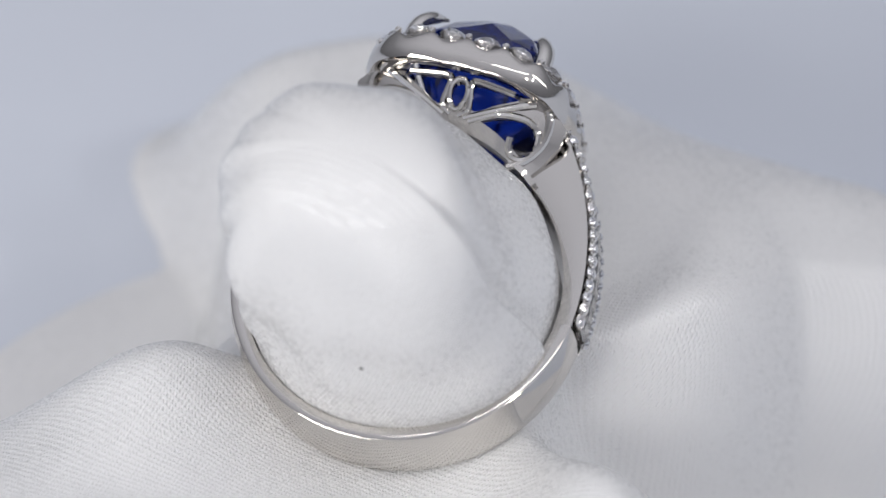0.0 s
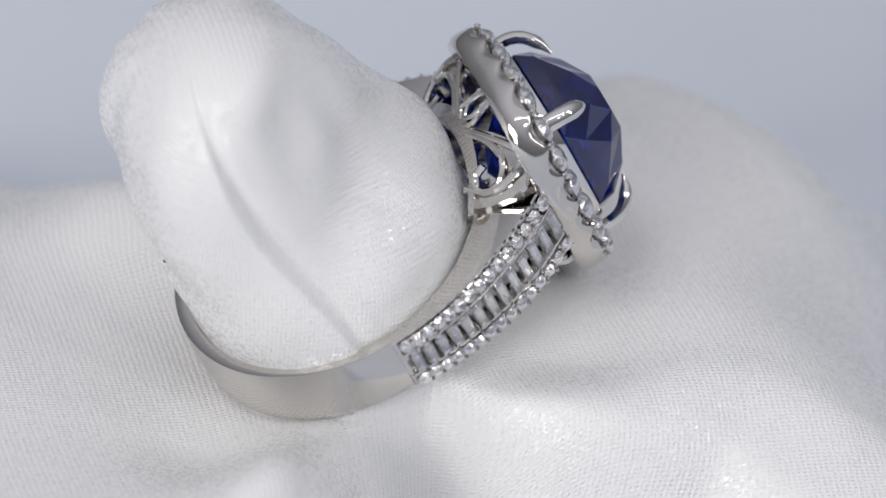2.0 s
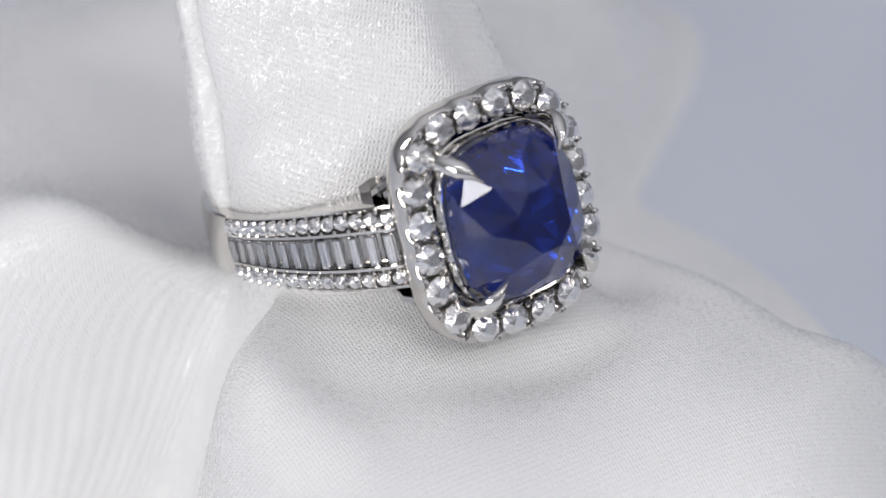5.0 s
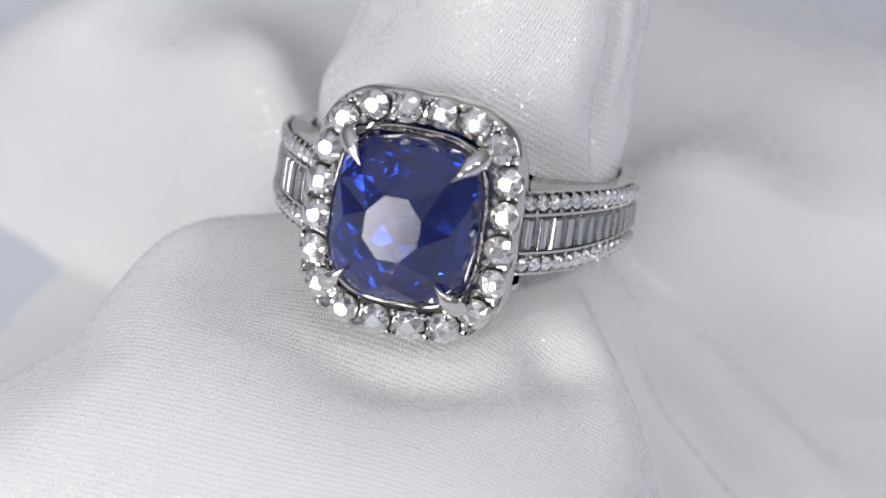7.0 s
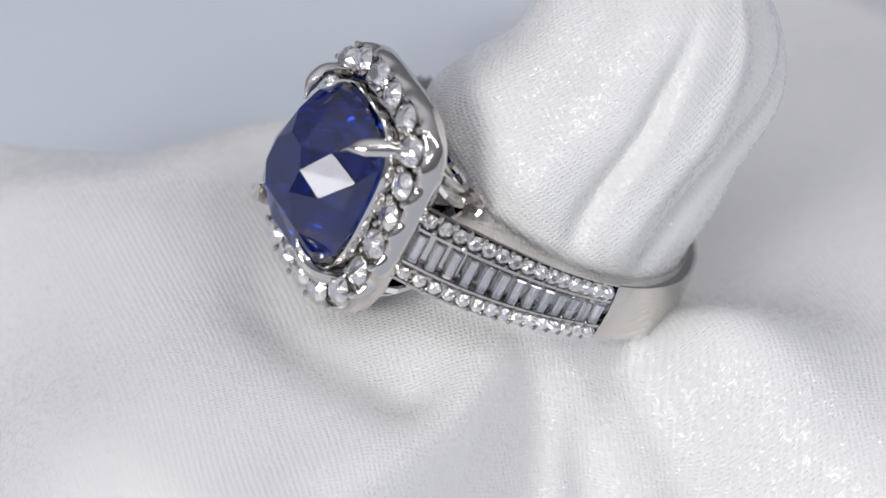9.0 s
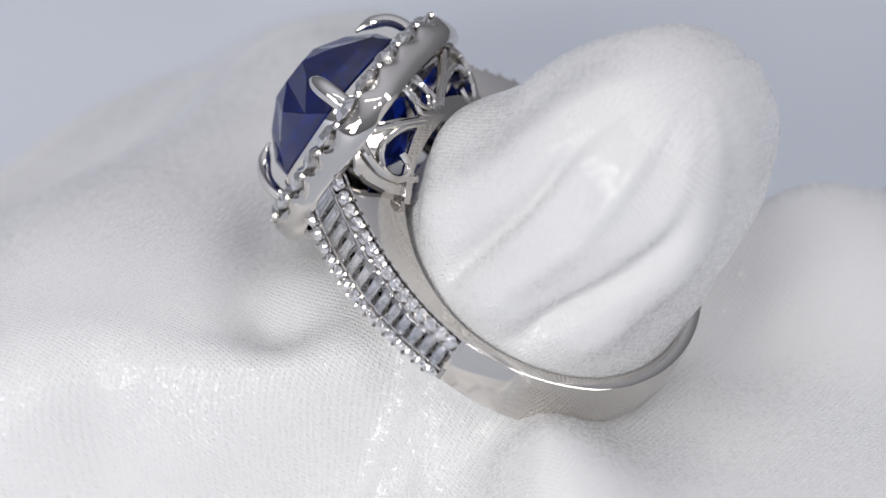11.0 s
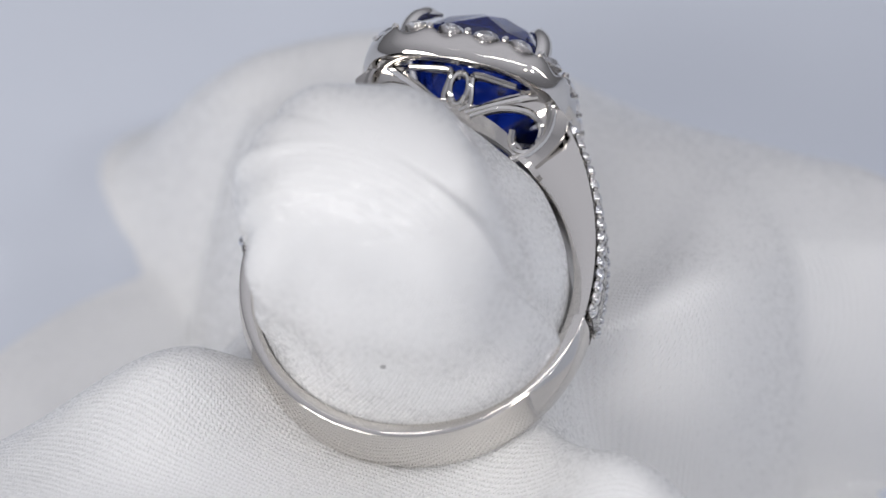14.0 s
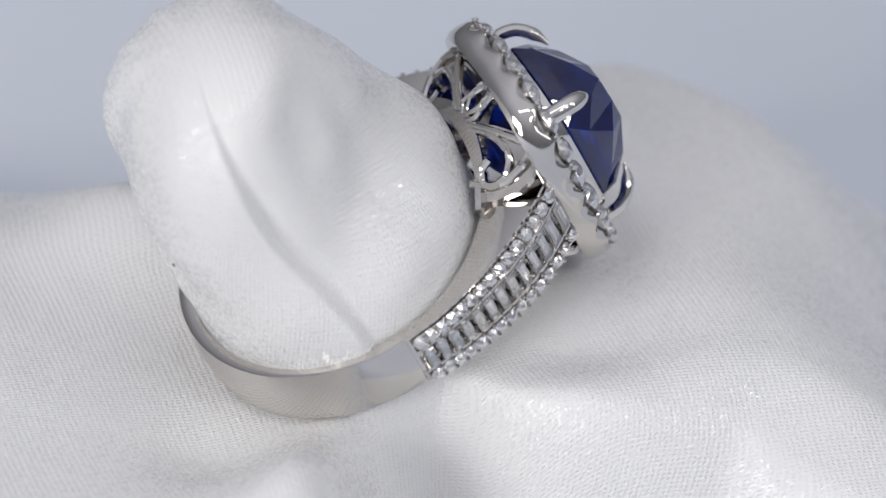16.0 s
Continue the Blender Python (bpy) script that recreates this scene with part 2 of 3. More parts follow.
def sapphire_bm():
    """A cushion cut: table, star, kite and girdle facets above, two rows of pavilion facets below."""
    bm = bmesh.new()
    n = 8
    hx, hy = 4.05, 4.52

    def ring(k, z, count, shift, power=3.0):
        out = []
        for i in range(count):
            x, y = cushion((i + shift) * math.tau / count, 0, hx * k, hy * k, power)
            out.append(bm.verts.new((x, y, z)))
        return out
    table = ring(0.41, 16.4, 8, 0.5, 2.1)
    star = ring(0.73, 15.5, 8, 0.0, 2.3)
    upper = ring(0.94, 14.3, 16, 0.0, 2.8)
    gird = ring(1.0, 13.35, 16, 0.5, 3.2)
    low = ring(0.97, 13.15, 16, 0.5, 3.2)
    pav1 = ring(0.66, 11.3, 8, 0.0, 2.5)
    pav2 = ring(0.36, 9.6, 8, 0.5, 2.1)
    cul = bm.verts.new((0, 0, 8.9))
    bm.faces.new(table)
    for i in range(n):
        j = (i + 1) % n
        bm.faces.new((table[i], star[j], table[j]))
        a = upper[2 * i]
        b = upper[(2 * i + 1) % 16]
        c = upper[(2 * i + 2) % 16]
        bm.faces.new((star[i], b, table[i]))
        bm.faces.new((star[j], table[i], b))
        bm.faces.new((star[i], a, b))
        bm.faces.new((star[j], b, c))
    for i in range(16):
        j = (i + 1) % 16
        bm.faces.new((upper[i], gird[i], upper[j]))
        bm.faces.new((upper[j], gird[i], gird[j]))
        bm.faces.new((gird[i], low[i], low[j], gird[j]))
    for i in range(n):
        j = (i + 1) % n
        l0, l1, l2 = low[(2 * i - 1) % 16], low[2 * i], low[(2 * i + 1) % 16]
        bm.faces.new((pav1[i], l1, l0))
        bm.faces.new((pav1[i], l2, l1))
        bm.faces.new((pav1[i], pav1[j], l2))
        bm.faces.new((pav1[i], pav2[i], pav1[j]))
        bm.faces.new((pav2[i], cul, pav2[j]))
        bm.faces.new((pav1[j], pav2[i], pav2[j]))
    return bm


HX, HY = 5.0, 5.78      # middle line of the halo stones


STONES = 20
HEAD_OUT = 0.22


def halo_rim_bm():
    bm = bmesh.new()
    loops = []
    per = 8
    _, angles = around_halo(STONES * per)
    for i, a in enumerate(angles):
        # the lip dips at each stone
        dip = 0.5 + 0.5 * math.cos(((i + 0.5) / per - 0.5) * math.tau)
        sec = []
        for k, z, d in ((-0.70, 12.30, 0), (-0.58, 12.55, 0.15), (-0.50, 12.50, 0.15), (-0.44, 12.35, 0.05), (0.0, 12.25, 0), (0.48, 12.40, 0.10), (0.64, 12.50, 0.22), (0.80, 12.54, 0.46),
                        (0.90, 12.42, 0.48), (0.96, 12.08, 0.28), (0.98, 11.65, 0), (0.95, 11.2, 0), (0.72, 10.85, 0), (0.2, 10.8, 0), (-0.5, 11.2, 0)):
            x, y = cushion(a, k + (0.03 * dip if 0.6 < k < 0.94 else 0), HX, HY, 3.4)
            sec.append((x, y, z - d * dip - 0.0105 * x * x))
        loops.append(sec)
    loft(bm, loops, closed=True)
    return bm


def around_halo(count):
    """Evenly spaced places on the middle line of the halo, and their angles."""
    fine = [cushion(i * math.tau / 2880, 0, HX, HY, 3.4) for i in range(2881)]
    total = [0.0]
    for p, q in zip(fine, fine[1:]):
        total.append(total[-1] + math.dist(p, q))
    out, angles, j = [], [], 0
    for i in range(count):
        want = (i + 0.5) / count * total[-1]
        while total[j + 1] < want:
            j += 1
        out.append(fine[j])
        angles.append(j * math.tau / 2880)
    return out, angles


def prong_bm(sx, sy):
    """A claw that rises beside the stone and bends over its edge."""
    bm = bmesh.new()
    pts = [(3.7 * sx, 4.15 * sy, 11.3), (3.8 * sx, 4.25 * sy, 12.6), (3.8 * sx, 4.24 * sy, 13.5), (3.62 * sx, 4.05 * sy, 14.2), (3.25 * sx, 3.68 * sy, 14.72), (2.9 * sx, 3.3 * sy, 15.02), (2.5 * sx, 2.88 * sy, 15.22)]
    path = smooth_path(pts, 5)
    loops = []
    n = len(path)
    across = Vector((-3.6 * sy, 3.6 * sx, 0)).normalized()
    for i, p in enumerate(path):
        way = (path[min(n - 1, i + 1)] - path[max(0, i - 1)]).normalized()
        up = way.cross(across).normalized()
        s = i / (n - 1)
        w = 0.5 * (1 - smoothstep(0.58, 1.0, s) * 0.88)
        h = 0.38 * (1 - smoothstep(0.7, 1.0, s) * 0.75)
        loops.append([p + w * math.cos(k * math.tau / 10) * across + h * math.sin(k * math.tau / 10) * up for k in range(10)])
    loft(bm, loops)
    return bm


def raised(bm):
    """Set a part of the head a little further from the finger."""
    bmesh.ops.translate(bm, verts=bm.verts, vec=(0, 0, HEAD_OUT))
    return bm


def build_ring():
    ring = new("ring")
    tagged(ring, "white gold ring with a blue cushion sapphire and diamond halo", "ring")
    part("shank", shank_bm(), GOLD, ring, "polished white gold band, flat sided")
    bm = bmesh.new()
    loops = []
    for i in range(96):
        a = i * math.tau / 96
        loops.append([(*cushion(a, k, 4.02, 4.58, 3.2), z) for k, z in ((0.0, 12.2), (0.22, 12.2), (0.26, 12.5), (0.24, 13.0), (0.17, 13.2), (0.06, 13.15))])
    loft(bm, loops, closed=True)
    part("bezel", raised(bm), GOLD_BRIGHT, ring, "thin bright rim round the stone")
    part("sapphire", raised(sapphire_bm()), SAPPHIRE, ring, "deep blue faceted cushion-cut sapphire", smooth=False)
    rim = part("halo", raised(halo_rim_bm()), GOLD, ring, "rounded white gold halo rim")
    for sx in (-1, 1):
        for sy in (-1, 1):
            part("prong", raised(prong_bm(sx, sy)), GOLD_BRIGHT, ring, "pointed claw prong")

    def stone(mesh, name, at, up, along, parent):
        ob = new(name, mesh)
        ob.parent = parent
        zax = Vector(up).normalized()
        xax = Vector(along)
        xax = (xax - zax * xax.dot(zax)).normalized()
        yax = zax.cross(xax)
        m = Matrix((xax, yax, zax)).transposed().to_4x4()
        m.translation = Vector(at) * MM
        ob.matrix_local = m
        return ob

    rnd = random.Random(4)
    big = [mesh_of("diamond", round_stone_bm(0.85, k, 1.15), DIAMOND, False) for k in range(5)]
    spots, _ = around_halo(STONES)
    for i, (x, y) in enumerate(spots):
        x, y = x * 1.022, y * 1.02
        z = 12.68 + HEAD_OUT - 0.0105 * x * x
        spin = rnd.random() * 6.3
        stone(big[i % 5], "diamond", (x, y, z), (x * 0.02 + rnd.uniform(-.14, .14), y * 0.01 + rnd.uniform(-.14, .14), 1), (math.cos(spin), math.sin(spin), 0), rim)
    # beads that hold the halo stones
    _, more = around_halo(STONES * 2)
    bead_bm = bmesh.new()
    bmesh.ops.create_icosphere(bead_bm, subdivisions=1, radius=0.24)
    bead = mesh_of("bead", bead_bm, GOLD_BRIGHT)
    bead_bm = bmesh.new()
    bmesh.ops.create_icosphere(bead_bm, subdivisions=1, radius=0.155)
    small_bead = mesh_of("bead", bead_bm, GOLD_BRIGHT)
    for a0, a1 in zip(more[1::2], more[2::2] + [more[0] + math.tau]):
        a = (a0 + a1) / 2
        for k in (-0.46, 0.74):
            x, y = cushion(a, k, HX, HY, 3.4)
            stone(bead, "bead", (x, y, 12.66 + HEAD_OUT - 0.0105 * x * x), (0, 0, 1), (1, 0, 0), rim)

    # shoulders: a channel of baguettes between two rows of round stones
    for side in (-1, 1):
        channel = part("channel", channel_bm(side), GOLD, ring, "stone channel walls")
        small = [mesh_of("diamond", round_stone_bm(0.415, 10 + k, 1.5), DIAMOND, False) for k in range(4)]
        count = 13
        for i in range(count):
            a = 91.5 + (i + 0.5) * (152.5 - 91.5) / count
            at, out, along = on_shank(side, a)
            half = shoulder(a)[1]
            bar = mesh_of("baguette_diamond", baguette_bm(0.36, half * 0.40), BAGUETTE, False)
            stone(bar, "baguette_diamond", at(0, 0.02), out, along, channel)
        count = 15
        for i in range(count):
            a = 91 + (i + 0.5) * (152.5 - 91) / count
            at, out, along = on_shank(side, a)
            half = shoulder(a)[1]
            for sy in (-1, 1):
                stone(small[(i + sy) % 4], "diamond", at(sy * half * 0.74, 0.06), out + Vector((0, sy * 0.25 + rnd.uniform(-.08, .08), rnd.uniform(-.08, .08))), along, channel)
                at2, _, _ = on_shank(side, a + 1.95)
                for k in (0.54, 0.93):
                    stone(small_bead, "bead", at2(sy * half * k, 0.10), out, along, channel)
    build_gallery(ring)
    return ring


def on_shank(side, a):
    ra = radians(a)
    outer, half = shoulder(a)
    o2 = shoulder(a + 1)[0]
    p1 = Vector((side * outer * math.sin(ra), 0, -outer * math.cos(ra)))
    rb = radians(a + 1)
    p2 = Vector((side * o2 * math.sin(rb), 0, -o2 * math.cos(rb)))
    along = (p2 - p1).normalized()
    out = Vector((-along.z, 0, along.x)) * (-side)
    if out.dot(p1) < 0:
        out = -out

    def at(y, lift):
        return Vector((p1.x, y - 0.18, p1.z)) + out * lift
    return at, out, along


def channel_bm(side):
    """Two thin rails beside the baguettes."""
    bm = bmesh.new()
    for sy in (-1, 1):
        loops = []
        for i in range(30):
            a = 90.5 + i * (153 - 90.5) / 29
            at, out, _ = on_shank(side, a)
            half = shoulder(a)[1]
            y = sy * half * 0.46
            loops.append([at(y - 0.07, -0.35), at(y + 0.07, -0.35), at(y + 0.07, 0.10), at(y - 0.07, 0.10)])
        loft(bm, loops)
    return bm


def build_gallery(ring):
    """Open scrollwork between the shank and the halo, on both faces of the head."""
    for sx in (-1, 1):
        bm = bmesh.new()
        loft(bm, [[(sx * r * math.sin(radians(a)), y, r * math.cos(radians(a))) for r, y in ((R_IN, -h), (R_IN, h), (R_IN + 0.35, h), (R_IN + 0.35, -h))]
                  for a, h in ((36, 2.6), (32, 2.9), (28, 3.0), (24, 3.1))])
        part("under_band", bm, GOLD, ring)
        bm = bmesh.new()
        loft(bm, [[(sx * x, y * h, z) for x, y in ((4.75, -1), (5.05, -0.9), (5.1, 0), (5.05, 0.9), (4.75, 1), (4.7, 0))] for h, z in ((2.9, 9.3), (3.3, 10.2), (3.7, 11.1))])
        part("gallery_wall", bm, GOLD, ring)
    for sy in (1, -1):
        def w(x, z, lift=0.0):
            # the wall leans out towards the halo
            y = 3.3 + 1.55 * smoothstep(7.3, 11.2, z) - 0.035 * x * x + lift
            return (x, sy * y, z)
        bm = bmesh.new()
        edge = [((R_IN + 0.03) * math.sin(radians(a)), (R_IN + 0.03) * math.cos(radians(a))) for a in range(-32, 33, 4)]
        edge += [(5.15, 8.2), (5.9, 9.5), (6.0, 10.4), (5.1, 11.25), (2.4, 11.3), (0, 11.3), (-2.4, 11.3), (-5.1, 11.25), (-6.0, 10.4), (-5.9, 9.5), (-5.15, 8.2)]
        holes = [[(0.40 * math.cos(k * math.tau / 14), 10.40 + 0.68 * math.sin(k * math.tau / 14)) for k in range(14)]]
        for sx in (-1, 1):
            holes.append([(p.x, p.y) for p in smooth_path([(0.8 * sx, 11.1, 0), (2.0 * sx, 11.13, 0), (3.35 * sx, 11.05, 0), (2.2 * sx, 10.35, 0), (1.0 * sx, 9.72, 0), (0.72 * sx, 10.4, 0)], 3, True)])
            holes.append([(p.x, p.y) for p in smooth_path([(1.25 * sx, 9.22, 0), (2.6 * sx, 9.85, 0), (4.0 * sx, 10.0, 0), (4.72 * sx, 9.4, 0), (4.45 * sx, 8.45, 0), (3.8 * sx, 8.15, 0),
                                                           (3.1 * sx, 8.45, 0), (2.2 * sx, 8.9, 0)], 3, True)])
        lines = []
        for lp in [edge] + holes:
            vs = [bm.verts.new((x, 0, z)) for x, z in lp]
            lines += [bm.edges.new((vs[k], vs[(k + 1) % len(vs)])) for k in range(len(vs))]
        bmesh.ops.triangle_fill(bm, edges=lines, use_beauty=True)
        for v in bm.verts:
            v.co = w(v.co.x, v.co.z, -0.12)
        back = bmesh.ops.extrude_face_region(bm, geom=bm.faces[:])
        for v in back["geom"]:
            if isinstance(v, bmesh.types.BMVert):
                v.co.y -= sy * 0.32
        part("gallery_plate", bm, GOLD, ring, "pierced scrollwork plate", angle=30)
        bm = bmesh.new()
        wire(bm, [w(0, 9.55), w(0.42, 10.0), w(0.48, 10.6), w(0.25, 11.1), w(-0.25, 11.1), w(-0.48, 10.6), w(-0.42, 10.0)], 0.17, 4, closed=True)
        part("scroll_oval", bm, GOLD_BRIGHT, ring)
        for sx in (-1, 1):
            bm = bmesh.new()
            wire(bm, [w(0.25 * sx, 9.3), w(0.75 * sx, 9.75), w(0.62 * sx, 10.9), w(0.9 * sx, 11.25), w(3.0 * sx, 11.1)], 0.17)
            wire(bm, [w(0.6 * sx, 9.25), w(1.9 * sx, 9.85), w(3.4 * sx, 10.6), w(4.2 * sx, 11.0)], 0.20)
            part("scroll_leaf", bm, GOLD_BRIGHT, ring)
            bm = bmesh.new()
            wire(bm, [w(0.9 * sx, 9.15), w(2.4 * sx, 9.85), w(4.0 * sx, 10.05), w(4.75 * sx, 9.45), w(4.6 * sx, 8.55), w(3.9 * sx, 8.1), w(3.35 * sx, 8.35), w(3.3 * sx, 9.05)], 0.19, ends=(1.0, 1.25))
            part("scroll_curl", bm, GOLD_BRIGHT, ring)
            bm = bmesh.new()
            wire(bm, [w(3.45 * sx, 7.55), w(4.3 * sx, 8.2), w(5.0 * sx, 9.2), w(5.15 * sx, 10.4), w(4.7 * sx, 11.2)], 0.24)
            part("gallery_post", bm, GOLD, ring)
        bm = bmesh.new()
        loops = []
        for i in range(25):
            ra = radians(-27 + i * 54 / 24)
            x0, x1 = (R_IN + 0.05) * math.sin(ra), (R_IN + 1.0 - 0.4 * abs(i - 12) / 12) * math.sin(ra)
            z0, z1 = (R_IN + 0.05) * math.cos(ra), (R_IN + 1.0 - 0.4 * abs(i - 12) / 12) * math.cos(ra)
            y0, y1 = w(x0, z0)[1], w(x1, z1)[1]
            loops.append([(x0, y0 - sy * 0.35, z0), (x0, y0 + sy * 0.12, z0), (x1, y1 + sy * 0.12, z1), (x1, y1 - sy * 0.35, z1)])
        loft(bm, loops)
        part("gallery_rail", bm, GOLD, ring)


# ---- the cloth: skirt, waist in the ring, and a finger of rolled cloth ----
# how steeply the cloth falls from the waist, round the compass: broad ridges at 55 and 265 degrees, a narrow fold at 168
FALL = [(357, 2.3), (2, 1.5), (6, 0.55), (12, 0.08), (22, 0.0), (30, -0.08), (45, -0.10), (75, -0.05), (92, -0.05), (110, -0.03), (116, 0.12), (120, 0.75), (125, 1.6), (131, 1.85),
        (138, 1.5), (146, 1.15), (156, 0.95), (166, 0.85), (174, 0.95), (180, 1.1), (185, 0.65), (190, 0.15), (200, -0.03), (213, -0.15), (228, -0.20), (260, -0.20),
        (290, -0.20), (306, -0.15), (317, -0.02), (323, 0.7), (329, 1.9), (337, 2.7), (350, 2.8)]


def fall_at(d):
    n = len(FALL)
    for i in range(n):
        a0, h1 = FALL[i]
        a1, h2 = FALL[(i + 1) % n]
        span = (a1 - a0) % 360
        u = (d - a0) % 360
        if u <= span:
            u = u / span
            u = u * 0.5 + 0.5 * u * u * (3 - 2 * u)
            return h1 + (h2 - h1) * u
    return 0


# the same with its corners eased
EASED = [sum(fall_at(d + k) for k in (-4, -2, 0, 2, 4)) / 5 for d in range(360)]


def eased(d):
    i = math.floor(d)
    u = d - i
    return EASED[i % 360] * (1 - u) + EASED[(i + 1) % 360] * u


def skirt(r, phi):
    """Height of the cloth at the distance r from the waist and the compass angle phi."""
    d = math.degrees(phi) % 360
    # the flanks of the front lobe curve away from the ring
    e = (d + 180) % 360 - 180
    d2 = d + (1.4 * max(-12, min(3, r - 20)) - 5) * math.exp(-((d - 125) / 30) ** 4)
    d2 += max(-8, min(22, 2.2 * (19 - r))) * math.exp(-((e - 14) / 26) ** 4)
    h = -3.5 + 2.0 * math.cos(phi - radians(73)) - eased(d2) * (r - 8.0)
    h += (1.5 + math.cos(phi - radians(73))) * math.exp(-max(0.0, r - 8.0) / 2.6)
    h -= 0.004 * max(0.0, min(r, 30) - 10) ** 2
    # where the lobes swell beside the ring
    for at, wide, r0, deep, size in ((197, 20, 14, 6.5, 4.0), (309, 13, 18, 6, 3.6), (16, 15, 16, 6, 2.5)):
        e = (d2 - at + 180) % 360 - 180
        h += size * math.exp(-((r - r0) / deep) ** 2 - (e / wide) ** 2)
    e = (d - 58 + 180) % 360 - 180
    h -= 0.05 * max(0.0, min(r, 34) - 19) ** 2 * math.exp(-(e / 22) ** 2)
    e = (d - 282 + 180) % 360 - 180
    h -= 1.3 * math.exp(-((r - 13) / 4) ** 2 - (e / 20) ** 2)
    e = (d - 238 + 180) % 360 - 180
    h -= 0.05 * max(0.0, min(r, 36) - 24) ** 2 * math.exp(-(e / 30) ** 2)
    # hanging pleats under the shoulder
    h += 0.35 * smoothstep(8, 11, r) * math.exp(-((d - 160) / 16) ** 2) * math.sin(radians(d * 18 + 10 * r))
    # the cloth dips where the band presses on it
    h -= 1.4 * math.exp(-((r - 9) / 2.6) ** 2 - ((d - 184) / 15) ** 2)
    # a deep cleft between the pleats
    h -= 3.5 * math.exp(-((d - 158) / 5.5) ** 2) * smoothstep(9, 13, r) * (1 - smoothstep(22, 30, r))
    # the sag in front of the head
    e = (d - 78 + 180) % 360 - 180
    h -= 1.1 * math.exp(-((r - 14.5) / 2.2) ** 2 - (e / 26) ** 2)
    e = (d - 112 + 180) % 360 - 180
    h -= 1.3 * math.exp(-((r - 13.0) / 2.5) ** 2 - (e / 9) ** 2)
    # long soft folds
    h += 0.25 * smoothstep(9, 20, r) * math.sin(radians(d * 7 + 9 * r)) * math.exp(-abs(eased(d)) * 3)
    edge = 34 - 2 * math.cos(phi - radians(73)) + 2.0 * math.sin(2.3 * phi + 1) - 4 * math.exp(-((d - 132) / 26) ** 2)
    drop = smoothstep(edge - 3, edge + 17, r)
    # the hollow beside the pleats still lies on the table
    low = GROUND - 0.6 + 1.2 * math.exp(-((d - 148) / 50) ** 6) * (1 - smoothstep(25, 33, r))
    e = (d - 345 + 180) % 360 - 180
    low += 1.2 * math.exp(-(e / 36) ** 6) * (1 - smoothstep(24, 31, r))
    h = h * (1 - drop) + (GROUND - 3.0) * drop - low
    return low + (h if h > 8 else 1.2 * math.log(1 + math.exp(h / 1.2)))


def finger_loop(y, count):
    """A loop of the rolled cloth at the height y along the finger."""
    tip = 19.0
    u = smoothstep(3.5, 11, y)
    rx = 8.45 - 0.69 * u
    rz = 8.35 - 1.2 * u
    cz = -0.26 - 0.94 * u
    end = max(0.0, (y - 8.0) / (tip - 8.0))
    k = math.sqrt(max(0.0, 1 - end ** 4.2))
    slim = max(0.0, (y - 8.0) / (tip - 8.0))
    kz = math.sqrt(max(0.0, 1 - slim ** 2.4))
    out = []
    for i in range(count):
        a = i * math.tau / count
        deg = math.degrees(a)
        grow = 0.0
        open_up = smoothstep(1.0, 5, y)
        # valleys that fan out from the ring
        for a0, twist, width, depth in ((20, 0.3, 5, 1.0), (352, -2.3, 5.5, 1.05), (62, 0.8, 14, 0.35), (115, 0.5, 18, 0.3), (300, -1.0, 16, 0.25)):
            d = (deg - a0 - twist * y + 180) % 360 - 180
            grow -= depth * math.exp(-(d / width) ** 2) * open_up * (1 - 0.85 * smoothstep(11, 17.5, y))
        for a0, twist, width, depth in ((6, -0.9, 7, 0.45), (40, 0.6, 10, 0.3), (330, -2.0, 9, 0.4)):
            d = (deg - a0 - twist * y + 180) % 360 - 180
            grow += depth * math.exp(-(d / width) ** 2) * open_up
        e = (deg - 75 + 180) % 360 - 180
        grow += 0.75 * math.exp(-(e / 34) ** 2) * smoothstep(2.5, 6, y) * (1 - smoothstep(9, 15, y))
        # the free edge of the roll: a step that runs the whole length
        d = (deg - 189 - 0.8 * y + 180) % 360 - 180
        step = smoothstep(-1.2, 1.2, d) * (1 - smoothstep(10, 75, d))
        grow += 0.6 * step * smoothstep(-1, 3, y) - 0.3 * math.exp(-((d + 3) / 4) ** 2) * open_up
        # corners of the folded end
        for a0, width, size in ((232, 16, 0.2), (316, 16, 1.0), (40, 18, 0.2)):
            e = (deg - a0 + 180) % 360 - 180
            grow += size * math.exp(-(e / width) ** 2) * smoothstep(7, 14, y) * (1 - smoothstep(17.0, 19, y))
        e = (deg - 148 + 180) % 360 - 180
        grow -= 1.6 * math.exp(-(e / 36) ** 2) * smoothstep(3, 9, y) * (1 - smoothstep(15, 19, y))
        s = 1 + grow / 8
        bob = 0.35 * noise.noise(Vector((math.cos(a) * 2, math.sin(a) * 2, y * 0.25))) * open_up
        out.append(Vector(((rx * k * s + bob * k) * math.cos(a) + 0.3 * u, y, (rz * s + bob) * kz * math.sin(a) + cz)))
    return out


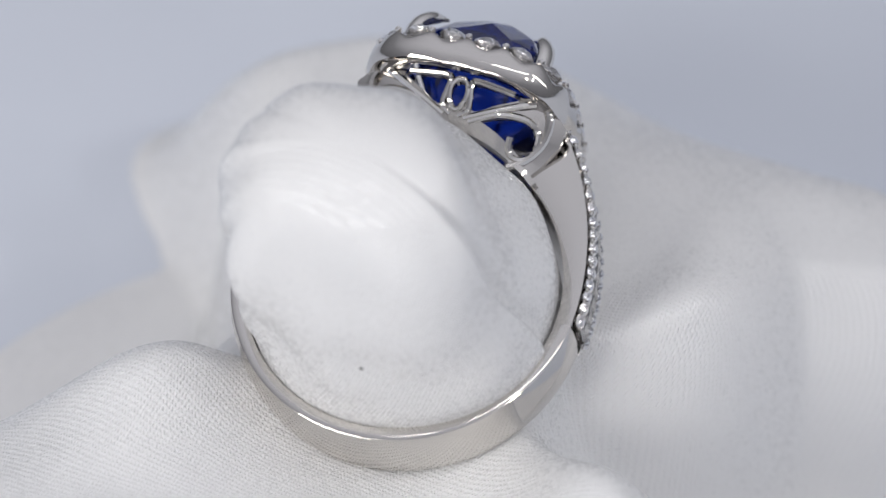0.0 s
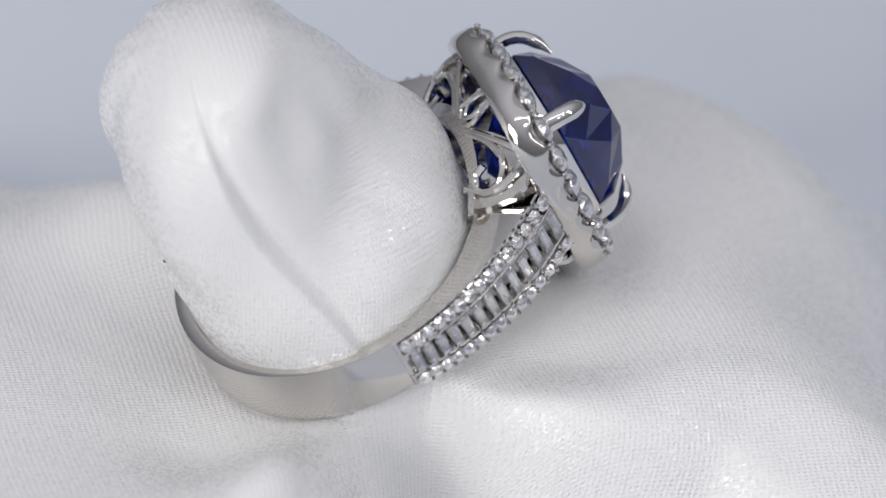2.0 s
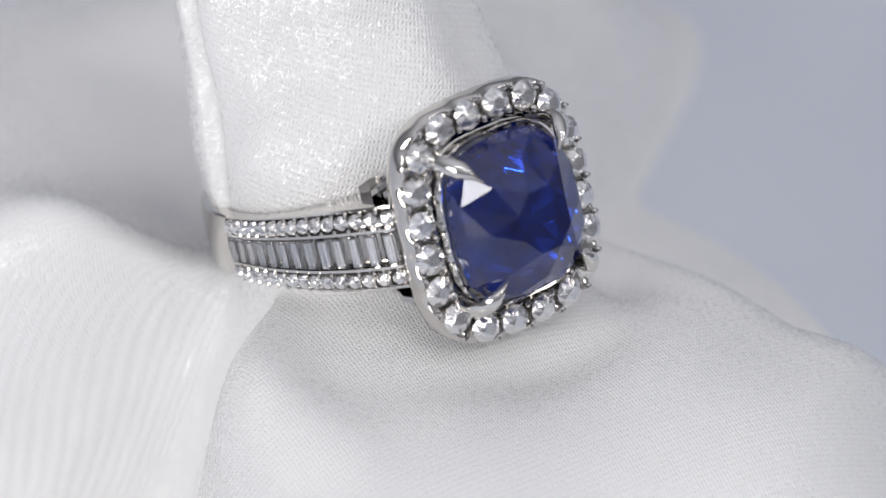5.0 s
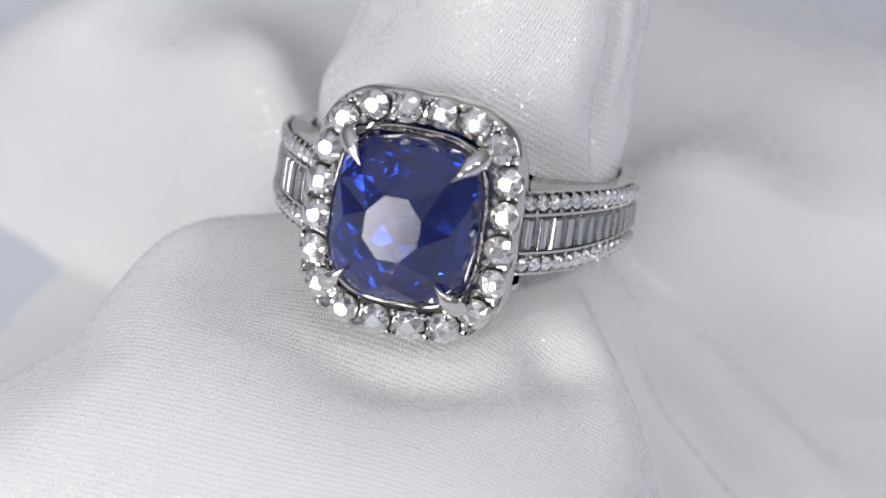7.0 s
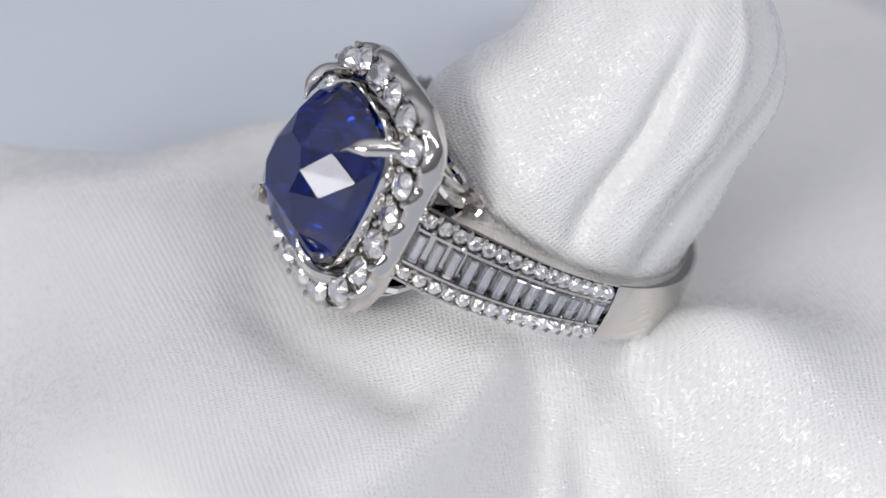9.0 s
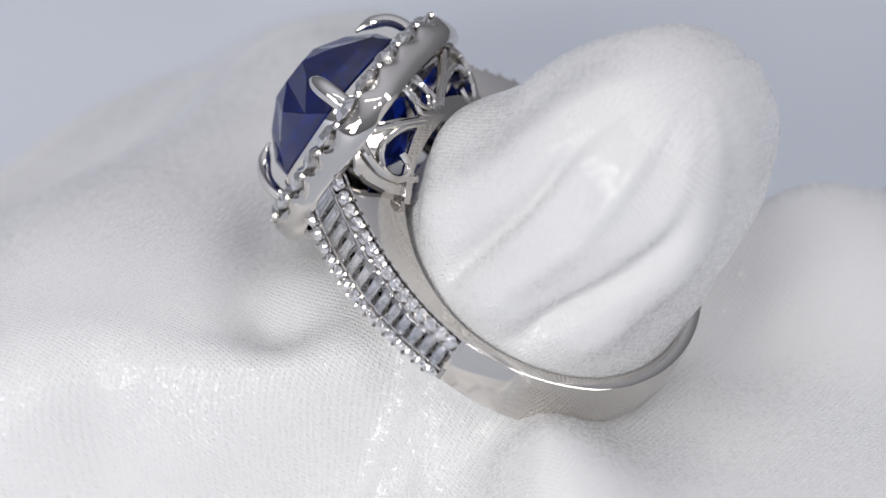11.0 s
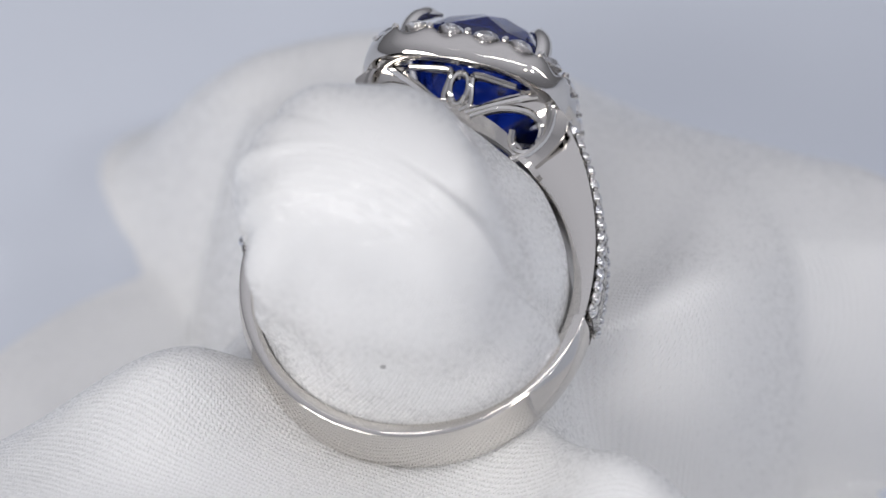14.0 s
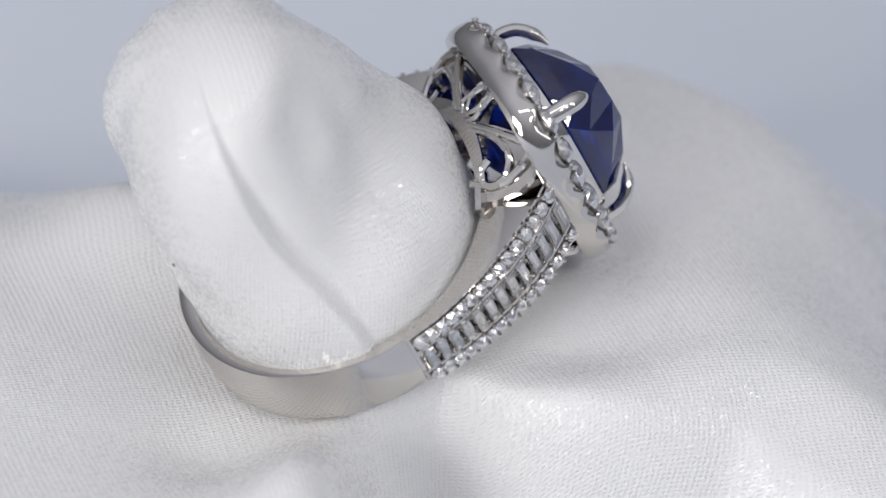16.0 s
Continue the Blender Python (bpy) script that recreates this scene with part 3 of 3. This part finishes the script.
def cloth_bm():
    count = 288
    loops = []
    ys = [18.995, 18.98, 18.95, 18.9, 18.82, 18.7, 18.55, 18.35, 18.1, 17.8, 17.5, 17.25] + [17 - 0.35 * i for i in range(55)]
    to_world = Matrix(RING_AT)
    to_world.translation = to_world.translation / MM
    for y in ys:
        loops.append([to_world @ p for p in finger_loop(y, count)])
    foot = Vector((-1.2, -4.6, 0))
    # compass angle of each column, from the loop at the waist
    waist = loops[-1]
    ang = [math.atan2(p.y - foot.y, p.x - foot.x) for p in waist]
    steps = 110
    for j in range(1, steps + 1):
        s = j / steps
        r = 7.5 + 0.5 * s + 72 * s ** 1.8
        k = smoothstep(0, 0.16, s)
        loop = []
        for i in range(count):
            phi = ang[i]
            far = Vector((foot.x + r * math.cos(phi), foot.y + r * math.sin(phi), skirt(r, phi)))
            start = Vector((waist[i].x, waist[i].y, min(waist[i].z, far.z)))
            first = waist[i].lerp(start, smoothstep(0, 0.05, s))
            loop.append(first.lerp(far, k))
        loops.append(loop)
    bm = bmesh.new()
    uvl = bm.loops.layers.uv.new("weave")
    rows = [[bm.verts.new(p) for p in lp] for lp in loops]
    cap = bm.faces.new(rows[0])
    length = [0.0]
    for a, b in zip(loops, loops[1:]):
        length.append(length[-1] + sum((p - q).length for p, q in zip(a, b)) / count)
    # length of cloth out from the waist, column by column
    base = len(ys) - 1
    run = [[7.5] * count]
    for a, b in zip(loops[base:], loops[base + 1:]):
        run.append([run[-1][i] + (a[i] - b[i]).length for i in range(count)])
    for j in range(len(rows) - 1):
        for i in range(count):
            k = (i + 1) % count
            f = bm.faces.new((rows[j][i], rows[j][k], rows[j + 1][k], rows[j + 1][i]))
            for lp, (ii, jj) in zip(f.loops, ((i, j), (i + 1, j), (i + 1, j + 1), (i, j + 1))):
                c = loops[jj][ii % count]
                if j < 10:
                    lp[uvl].uv = (c.x * 0.97, c.y)
                elif j < len(ys) - 1:
                    lp[uvl].uv = (ii / count * 48.0, length[jj])
                else:
                    reach = run[jj - base][ii % count]
                    lp[uvl].uv = (reach * math.cos(ang[ii % count]), reach * math.sin(ang[ii % count]))
    return bm


GROUND = -18.0


def build_cloth():
    bm = cloth_bm()
    cloth = new("satin_cloth", mesh_of("satin_cloth", bm, SATIN, True, 180))
    tagged(cloth, "white satin cloth pulled up through the ring in folds", "cloth")
    # two dark specks of lint
    for at in (to_ring(finger_loop(7.6, 288)[208]), skirt_point(24, radians(311))):
        bm = bmesh.new()
        bmesh.ops.create_icosphere(bm, subdivisions=2, radius=0.11)
        for v in bm.verts:
            v.co = Vector((v.co.x * 1.3, v.co.y * 0.8, v.co.z * 0.5)) * (1 + 0.3 * noise.noise(v.co * 9)) + at
        part("lint_speck", bm, LINT, cloth, "tiny dark speck of lint")
    return cloth


def to_ring(p):
    return RING_AT.to_3x3() @ p + RING_AT.translation / MM


def skirt_point(r, phi):
    return Vector((-1.2 + r * math.cos(phi), -4.6 + r * math.sin(phi), skirt(r, phi)))


def build_table():
    bm = bmesh.new()
    bmesh.ops.create_circle(bm, cap_ends=True, segments=96, radius=1500)
    bmesh.ops.translate(bm, verts=bm.verts, vec=(0, 0, GROUND))
    table = new("ground", mesh_of("ground", bm, PAPER, False))
    tagged(table, "plain grey-blue tabletop under the cloth", "tabletop", kind="structure")


# ---- the turn: seconds and degrees off an even turn ----
SWAY = [(0, -1.3), (0.5, -1.2), (1, -0.9), (1.5, -0.4), (2, 0.2), (2.5, 1.4), (3, 2.3), (3.5, 2.8), (4, 3.4), (4.5, 3.2), (5.5, 1.9), (6.5, 1.1), (7.5, 0.7), (8.5, 0.8), (9, 1.2), (10, 0.7), (11.5, -0.2), (12.5, -0.6), (13.5, -1.3), (14.5, -1.8), (15, -1.7), (15.5, -1.4), (16, -0.8)]


def turn(t):
    sway = np.interp(t, [a for a, b in SWAY], [b for a, b in SWAY])
    return pose(0, 0, 0, 0, 0, -25.4277 * t + float(sway))


def motions():
    times = [0.5 * i for i in range(33)]
    walk(RING, [(t, turn(t) @ RING_AT) for t in times])
    walk(CLOTH, [(t, turn(t)) for t in times])


build_table()
RING = build_ring()
CLOTH = build_cloth()
motions()
